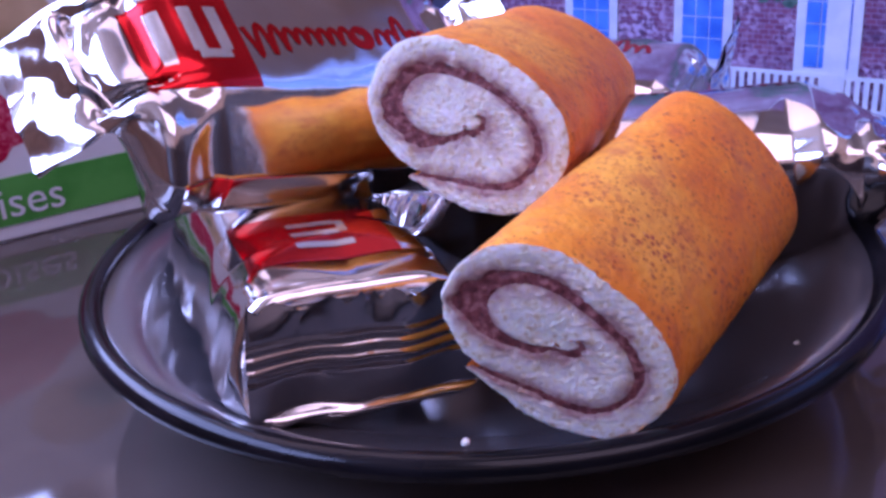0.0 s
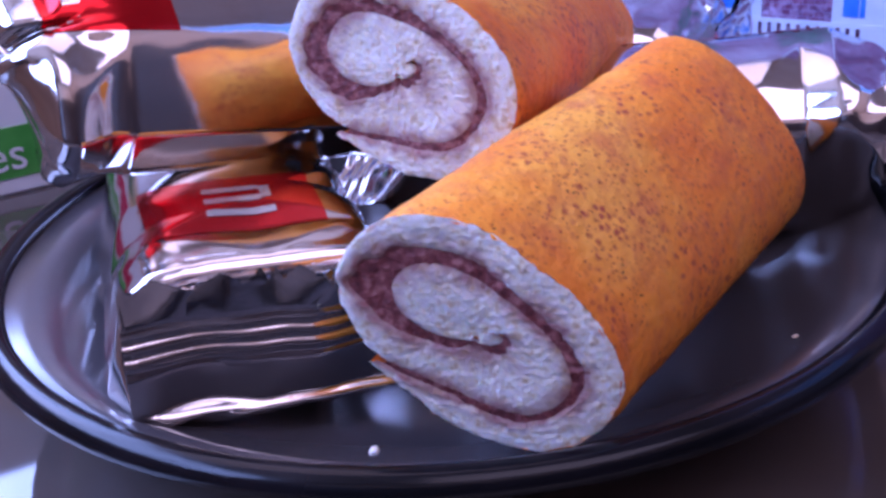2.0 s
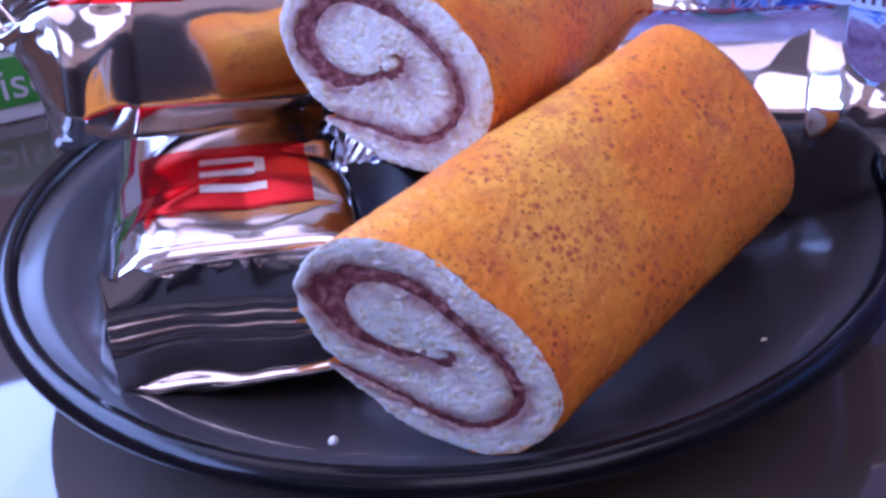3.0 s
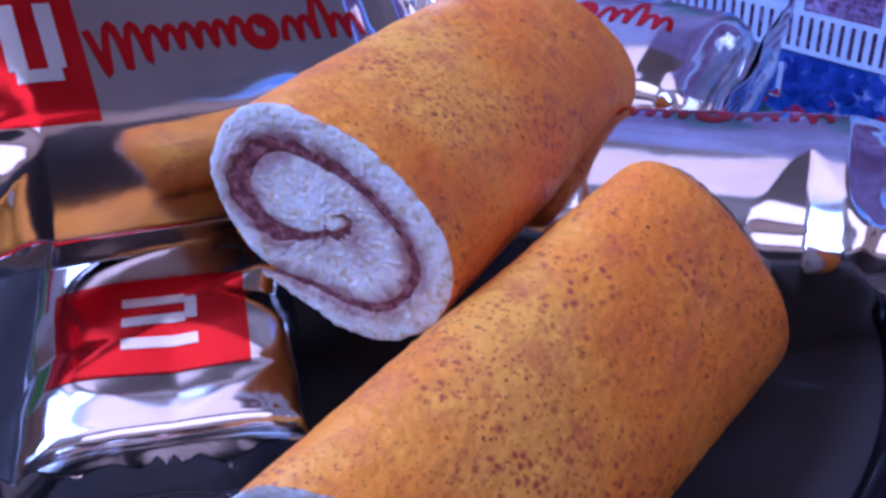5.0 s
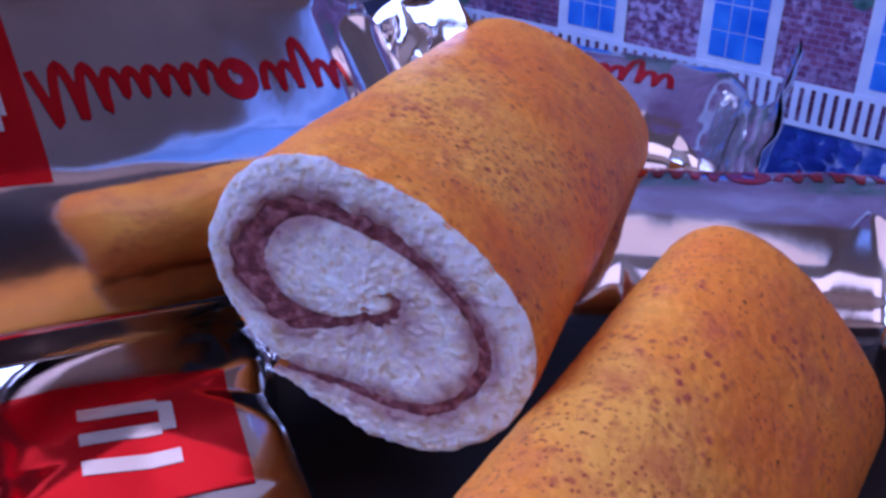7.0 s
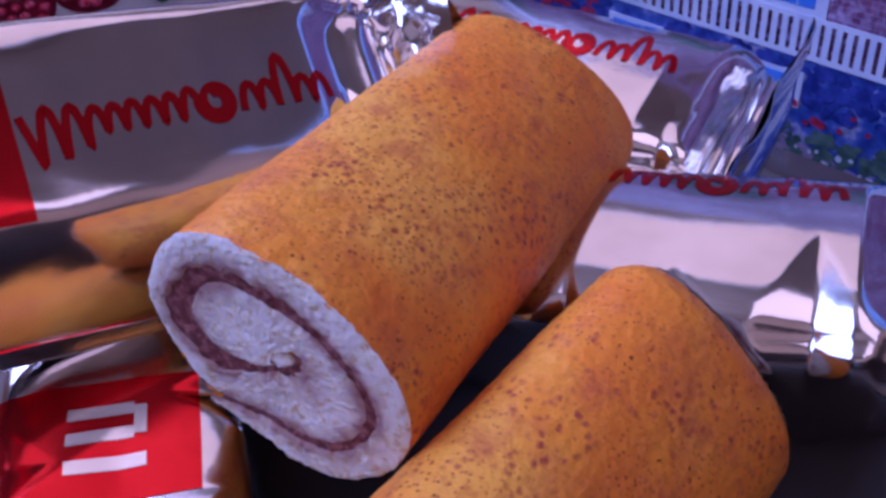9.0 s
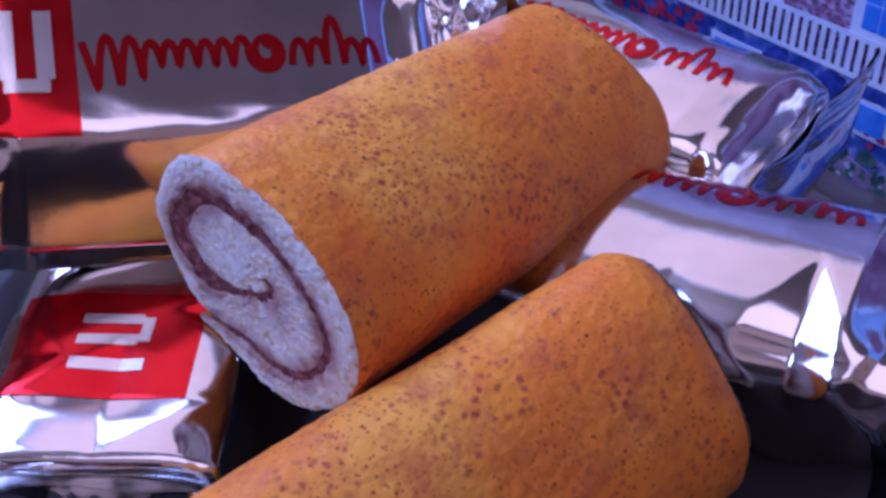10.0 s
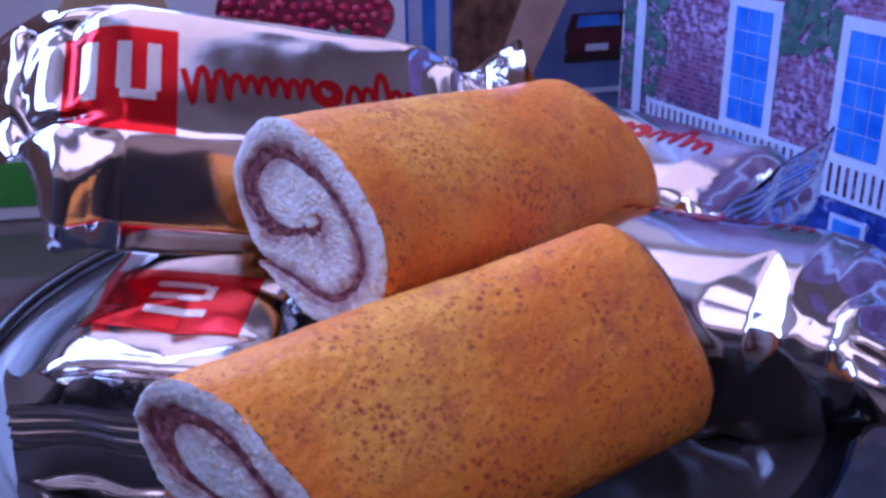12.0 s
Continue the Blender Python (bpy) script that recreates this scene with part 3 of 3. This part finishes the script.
def pack_pose(centre, axis, tilt):
    """Pose from the middle, the direction along the pack and the angle by which the printed face turns about it (0: up)."""
    x = Vector(axis).normalized()
    y = Vector((0, 0, 1)).cross(x).normalized()
    z = x.cross(y)
    m = Matrix(((x.x, y.x, z.x, centre[0]), (x.y, y.y, z.y, centre[1]), (x.z, y.z, z.z, centre[2]), (0, 0, 0, 1)))
    return m @ pose(0, 0, 0, tilt, 0, 0)


pack_a = Pack(pack_pose((-0.0365, 0.234, 0.057), (0.75, 0.625, -0.2), 38) @ pose(0, 0.0035, 0.003), 1.3, wide=0.0172, high=0.0115, bevel=(1.35, 0.0105, -0.1), ramp=(0.002, 0.01), soft=0.0004, seal=0.01, bend=(-0.9, 1.15), flat=(0.017, 0.016), crush=(1.7, 2.2), square=7.0, ridges=(2, 3),
              dents=((0.004, 3.45, 0.0012, 0.008, 0.5), (0.034, 2.3, 0.0016, 0.01, 0.6)), skirt=(4.3, 0.0005))
ta = pack_a.build("foil_pack", "silver foil cake pack with red badge, resting across the plate's edge")
pack_a.print_marks(ta, up=-0.0035)
pack_b = Pack(pack_pose((-0.035, 0.209, 0.025), (-0.35, 0.93, 0.0), 4), 4.1, high=0.0135, bend=(1.5, 0.0), seal=0.0165, sag=(-0.012, 0.0), flat=(0.022, 0.021), teeth=0.0007, lean=0.28, ramp=(0.002, 0.01), soft=0.00035, crush=(0.35, 1.0), square=4.8, ridges=(0.15, 0.62),
              dents=((-0.03, 1.6, 0.0012, 0.012, 0.7), (-0.012, 2.5, 0.002, 0.01, 0.6), (0.006, 2.3, 0.0022, 0.01, 0.5), (-0.022, 0.7, 0.0014, 0.012, 0.5)), skirt=(5.6, 0.0009))
tb = pack_b.build("foil_pack", "silver foil cake pack with red badge lying flat on the plate")
pack_b.print_marks(tb, script=False, b0=-0.0305, size=0.0225, across=(-0.0115, 0.0165), bars=0.78)
pack_c = Pack(pack_pose((0.047, 0.2385, 0.027), (0.97, -0.18, 0.08), 4), 6.7, wide=0.0225, high=0.0165, body=0.048, seal=0.008, bend=(0.0, -0.6), flat=(0.02, 0.018), crush=(1.0, 1.5), square=4.2, under=-0.3, crown=0.004,
              dents=((0.008, 2.55, 0.0016, 0.013, 0.6), (0.028, 2.3, 0.0028, 0.009, 0.7), (0.042, 2.45, 0.0024, 0.007, 0.55), (-0.008, 2.6, 0.0016, 0.008, 0.5)), skirt=(4.1, 0.0022))
tc_ = pack_c.build("foil_pack", "crumpled silver foil cake pack beside the front roll")
pack_c.print_marks(tc_, up=0.0095)
pack_d = Pack(pack_pose((0.022, 0.29, 0.034), (0.92, -0.38, 0.0), 10), 9.2, seal=0.01, bend=(0.0, 1.35), flat=(0.018, 0.0225), crush=(1.0, 0.6), square=3.6,
              dents=((0.035, 2.5, 0.002, 0.01, 0.5), (0.02, 2.4, 0.0015, 0.01, 0.5)))
td = pack_d.build("foil_pack", "silver foil cake pack behind the rear roll")
pack_d.print_marks(td, badge=False, up=0.003)


# ---- printed picture board ----
PATH_INK = noisy("path_ink", [(0.35, (0.3, 0.24, 0.42)), (0.65, (0.42, 0.34, 0.5))], 120, 0.35)
RED_FLOWER = noisy("red_flower_ink", [(0.35, (0.35, 0.01, 0.06)), (0.65, (0.6, 0.05, 0.12))], 400, 0.35)
GREEN_DULL = noisy("dull_green_ink", [(0.35, (0.03, 0.1, 0.1)), (0.65, (0.12, 0.24, 0.22))], 300, 0.35)
BLUE_DARK = noisy("dark_blue_ink", [(0.35, (0.015, 0.03, 0.22)), (0.65, (0.06, 0.1, 0.5))], 300, 0.35)


def prism_uz(outline, d0, d1):
    """A flat printed shape on an upright board, from points across and up it."""
    bm = bmesh.new()
    near, far = [bm.verts.new((u, -d1, z)) for u, z in outline], [bm.verts.new((u, -d0, z)) for u, z in outline]
    n = len(outline)
    bm.faces.new(near)
    bm.faces.new(far[::-1])
    for k in range(n):
        bm.faces.new((near[k], far[k], far[(k + 1) % n], near[(k + 1) % n]))
    return bm


def picture_board():
    m = Matrix(((0.8388, 0.5444, 0, 0.0), (-0.5444, 0.8388, 0, 0.396), (0, 0, 1, 0), (0, 0, 0, 1)))
    t = thing("picture_board", "upright board printed with a white-fenced brick cottage and garden", "picture board", m=m)
    part("board", box_bm(0, 0.0, -0.036, 0.3, 0.004, 0.16), CARD, t, smooth=False)
    q = 0.0004
    part("printed_wall", box_bm(0.001, -q, 0.018, 0.3, 0.0, 0.16), BRICKS, t, smooth=False)
    part("printed_garden", box_bm(0.001, -q, -0.036, 0.3, 0.0, 0.018), GARDEN, t, smooth=False)
    part("garden_path", prism_uz(((0.001, -0.036), (0.001, 0.002), (0.02, 0.003), (0.045, 0.003), (0.08, -0.001), (0.13, -0.012), (0.13, -0.02), (0.1, -0.016), (0.075, -0.012), (0.05, -0.02), (0.04, -0.036)), q, 1.5 * q), PATH_INK, t, smooth=False)
    for u0, u1 in ((0.044, 0.0615), (0.09, 0.102), (0.135, 0.15)):
        w = part("cellar_window", box_bm(u0, -2 * q, 0.0035, u1, -q, 0.0135), WHITE_INK, t, smooth=False)
        part("pane", box_bm(u0 + 0.0015, -2.5 * q, 0.005, u1 - 0.0015, -2 * q, 0.0122), BLUE_INK, w, smooth=False)
    rng = random.Random(8)
    for mat, name, u0, u1, z0, z1, count, size in ((RED_FLOWER, "flower", 0.004, 0.04, 0.003, 0.017, 60, 0.0016), (RED_FLOWER, "flower", 0.075, 0.13, 0.0, 0.006, 22, 0.0012), (WHITE_INK, "flower", 0.086, 0.13, -0.016, -0.004, 26, 0.001), (GREEN_DULL, "foliage", 0.08, 0.13, -0.016, -0.001, 140, 0.0016), (GREEN_DULL, "foliage", 0.001, 0.02, 0.03, 0.1, 260, 0.0017), (GREEN_DULL, "foliage", 0.066, 0.085, 0.055, 0.1, 200, 0.0017), (GREEN_DULL, "foliage", 0.108, 0.13, 0.05, 0.1, 200, 0.0017), (BLUE_DARK, "foliage", 0.014, 0.044, 0.004, 0.02, 120, 0.0017), (BLUE_DARK, "foliage", 0.062, 0.13, 0.004, 0.016, 160, 0.0017)):
        bm = bmesh.new()
        for k in range(count):
            u, z, r = u0 + (u1 - u0) * rng.random(), z0 + (z1 - z0) * rng.random(), size * (0.6 + 0.8 * rng.random())
            a0 = rng.random() * 6
            vs = [bm.verts.new((u + r * (0.6 + 0.4 * rng.random()) * math.cos(a0 + 6.283 * i / 9), -(1.7 + 0.0006 * k + (0.5 if mat in (RED_FLOWER, WHITE_INK) else 0)) * q, z + r * (0.6 + 0.4 * rng.random()) * math.sin(a0 + 6.283 * i / 9))) for i in range(9)]
            bm.faces.new(vs)
        tagged(part("printed_" + name, bm, mat, t, smooth=False), kind="stuff")
    part("pillar", box_bm(0.0075, -2.6 * q, 0.018, 0.0115, -2.2 * q, 0.16), WHITE_INK, t, smooth=False)
    part("pillar", box_bm(0.134, -2.6 * q, 0.018, 0.141, -2.2 * q, 0.16), WHITE_INK, t, smooth=False)
    for k in range(6):
        u = 0.046 + 0.0395 * k
        w = part("printed_window", box_bm(u, -2 * q, 0.029, u + 0.0195, -q, 0.068), WHITE_INK, t, smooth=False)
        for a in range(3):
            for b in range(5):
                part("pane", box_bm(u + 0.003 + 0.0046 * a, -2.5 * q, 0.031 + 0.0068 * b, u + 0.0072 + 0.0046 * a, -2 * q, 0.0374 + 0.0068 * b), BLUE_INK, w, smooth=False)
    part("top_rail", box_bm(0.0145, -3 * q, 0.0278, 0.3, -2.5 * q, 0.0292), WHITE_INK, t, smooth=False)
    part("bottom_rail", box_bm(0.0145, -3 * q, 0.0178, 0.3, -2.5 * q, 0.0192), WHITE_INK, t, smooth=False)
    for k in range(104):
        u = 0.0148 + 0.00275 * k
        part("baluster", box_bm(u, -3 * q, 0.0192, u + 0.0016, -2.5 * q, 0.0278), WHITE_INK, t, smooth=False)
    return t


picture_board()


# ---- carton ----
RASP = noisy("raspberry_ink", [(0.35, (0.5, 0.01, 0.05)), (0.5, (0.62, 0.02, 0.08)), (0.65, (0.75, 0.16, 0.24))], 500, 0.25)
DARK_RASP = noisy("dark_raspberry_ink", [(0.4, (0.2, 0.003, 0.02)), (0.6, (0.32, 0.008, 0.04))], 300, 0.3)
CREAM = noisy("cream_ink", [(0.4, (0.6, 0.42, 0.22)), (0.6, (0.75, 0.56, 0.33))], 60, 0.35)
GREY_INK = noisy("grey_ink", [(0.4, (0.12, 0.12, 0.16)), (0.6, (0.18, 0.18, 0.22))], 60, 0.4)


def disc_bm(u, z, ru, rz, depth, lumps=0.0, n=28, seed=0.0, bulge=0.0012):
    """A printed shape on a carton's front: a low cushion with an uneven outline."""
    bm = bmesh.new()
    mid = bm.verts.new((u, -depth - bulge, z))
    last = []
    for ring in (0.55, 1.0):
        vs = []
        for k in range(n):
            a = 2 * math.pi * k / n
            w = 1 + lumps * noise.noise((math.cos(a) * 2 + seed, math.sin(a) * 2, u * 50))
            vs.append(bm.verts.new((u + ru * ring * w * math.cos(a), -depth - bulge * (0.7 if ring < 1 else 0), z + rz * ring * w * math.sin(a))))
        for k in range(n):
            b = (k + 1) % n
            bm.faces.new((mid, vs[k], vs[b]) if not last else (last[k], vs[k], vs[b], last[b]))
        last = vs
    return bm


def carton():
    a = Vector((-0.1387, 0.2908, 0))
    x = Vector((math.cos(radians(32)), math.sin(radians(32)), 0))
    y = Vector((-x.y, x.x, 0))
    m = Matrix(((x.x, y.x, 0, a.x), (x.y, y.y, 0, a.y), (0, 0, 1, 0), (0, 0, 0, 1)))
    t = thing("carton", "white cardboard cake carton printed with raspberries and a green band", "carton", m=m)
    part("box", box_bm(-0.075, 0, 0, 0.099, 0.045, 0.088, 0.0008), CARD, t, smooth=False)
    part("green_band", box_bm(-0.075, -0.0004, 0.005, 0.06, 0, 0.0195), GREEN, t, smooth=False)
    part("red_patch", disc_bm(-0.012, 0.036, 0.03, 0.014, 0.0002, 0.3), RASP, t)
    part("cake_picture", disc_bm(0.012, 0.062, 0.016, 0.012, 0.0002, 0.1, bulge=0.0003), CREAM, t)
    rng = random.Random(4)
    for u, z, r in ((0.0425, 0.0425, 0.0083), (0.0605, 0.0455, 0.0086), (0.0785, 0.0445, 0.0086), (0.0925, 0.041, 0.0078), (0.052, 0.0625, 0.0085), (0.069, 0.064, 0.009), (0.086, 0.06, 0.0086)):
        berry = part("raspberry", disc_bm(u, z, r * 1.15, r * 1.05, 0.0003, 0.06, seed=u), DARK_RASP, t)
        for ring, count in ((0, 1), (0.36, 6), (0.72, 11)):
            for k in range(count):
                w = 2 * math.pi * (k + 0.5 * (ring > 0.5)) / count + rng.uniform(-0.12, 0.12)
                q = r * ring * rng.uniform(0.92, 1.05)
                part("drupelet", disc_bm(u + q * 1.15 * math.cos(w), z + q * 1.05 * math.sin(w), r * 0.21, r * 0.185, 0.0006, 0.1, 9, bulge=0.0018), RASP, berry)
    for u, z, tilt in ((0.026, 0.049, 0.5), (0.03, 0.0445, 0.1), (0.072, 0.047, 2.4), (0.078, 0.048, 1.2), (0.075, 0.045, 1.8), (0.02, 0.058, 0.2)):
        leaf = part("leaf", disc_bm(0, 0, 0.0095, 0.0042, 0.0022, 0.15, 20), LEAF_INK, t)
        leaf.matrix_basis = pose(u, 0, z, 0, -math.degrees(tilt), 0)
    for k in range(5):
        part("text_bar", box_bm(0.0992, 0.008, 0.05 + 0.005 * k, 0.0995, 0.036 - 0.004 * (k % 2), 0.0522 + 0.005 * k), GREY_INK, t, smooth=False)
    word = bpy.data.curves.new("word", "FONT")
    word.body, word.size, word.extrude = "oises", 0.0135, 0.0001
    tmp = new("word", word)
    dg = bpy.context.evaluated_depsgraph_get()
    me = bpy.data.meshes.new_from_object(tmp.evaluated_get(dg))
    bpy.data.objects.remove(tmp)
    me.materials.clear()
    me.materials.append(CARD)
    lettering = tagged(new("lettering", me), "white lower-case lettering")
    lettering.parent = t
    lettering.matrix_basis = pose(-0.006, -0.0008, 0.0075, 90, 0, 0)
    return t


carton()


# ---- framed street picture ----
ROAD_INK = noisy("road_ink", [(0.35, (0.1, 0.16, 0.4)), (0.65, (0.17, 0.25, 0.52))], 50, 0.35)
KERB_INK = noisy("pavement_ink", [(0.35, (0.55, 0.38, 0.3)), (0.65, (0.72, 0.52, 0.42))], 70, 0.35)
BROWN_INK = noisy("brown_ink", [(0.35, (0.1, 0.05, 0.03)), (0.65, (0.3, 0.16, 0.09))], 160, 0.35)
CAR_INK = noisy("dark_red_ink", [(0.35, (0.05, 0.012, 0.02)), (0.65, (0.1, 0.02, 0.03))], 100, 0.35)


def street_picture():
    m = Matrix(((0.8, -0.6, 0, -0.057), (0.6, 0.8, 0, 0.404), (0, 0, 1, 0), (0, 0, 0, 1)))
    t = thing("street_picture", "framed picture of a blue street with a parked car", "picture", m=m)
    q = 0.0004
    part("panel", box_bm(-0.05, 0, 0, 0.075, 0.006, 0.12), ROAD_INK, t, smooth=False)
    part("bottom_frame", box_bm(-0.05, -0.002, 0, 0.075, 0, 0.0035), DARKWOOD, t, "dark bottom edge", smooth=False)
    part("pavement", prism_uz(((-0.001, 0.0035), (0.013, 0.0035), (0.035, 0.051), (0.05, 0.09), (0.036, 0.09), (0.018, 0.052)), 0, q), KERB_INK, t, smooth=False)
    part("house_side", prism_uz(((-0.008, 0.0035), (-0.001, 0.0035), (0.018, 0.052), (0.036, 0.09), (-0.008, 0.09)), 0, q), BROWN_INK, t, smooth=False)
    part("house_front", box_bm(-0.05, -q, 0.0035, -0.008, 0, 0.12), BLUE_INK, t, smooth=False)
    for u in (-0.034, -0.024, -0.014):
        part("house_window", box_bm(u, -2 * q, 0.03, u + 0.005, -q, 0.06), WHITE_INK, t, smooth=False)
    part("sky_strip", box_bm(0.04, -q, 0.051, 0.075, 0, 0.12), PATH_INK, t, smooth=False)
    part("kerb_line", box_bm(0.016, -1.5 * q, 0.0155, 0.07, -q * 0.2, 0.0175), WHITE_INK, t, smooth=False)
    car = part("car_picture", prism_uz(((0.036, 0.031), (0.059, 0.031), (0.06, 0.038), (0.058, 0.046), (0.0375, 0.046), (0.035, 0.038)), q, 2 * q), CAR_INK, t, smooth=False)
    part("rear_window", prism_uz(((0.039, 0.041), (0.0565, 0.041), (0.0555, 0.0452), (0.04, 0.0452)), 2 * q, 2.5 * q), BLUE_INK, car, smooth=False)
    part("plate_bar", box_bm(0.043, -2.5 * q, 0.032, 0.052, -2 * q, 0.0345), WHITE_INK, car, smooth=False)
    part("shadow_bar", box_bm(0.035, -1.5 * q, 0.028, 0.06, -q * 0.3, 0.031), DARKWOOD, t, smooth=False)
    return t


street_picture()
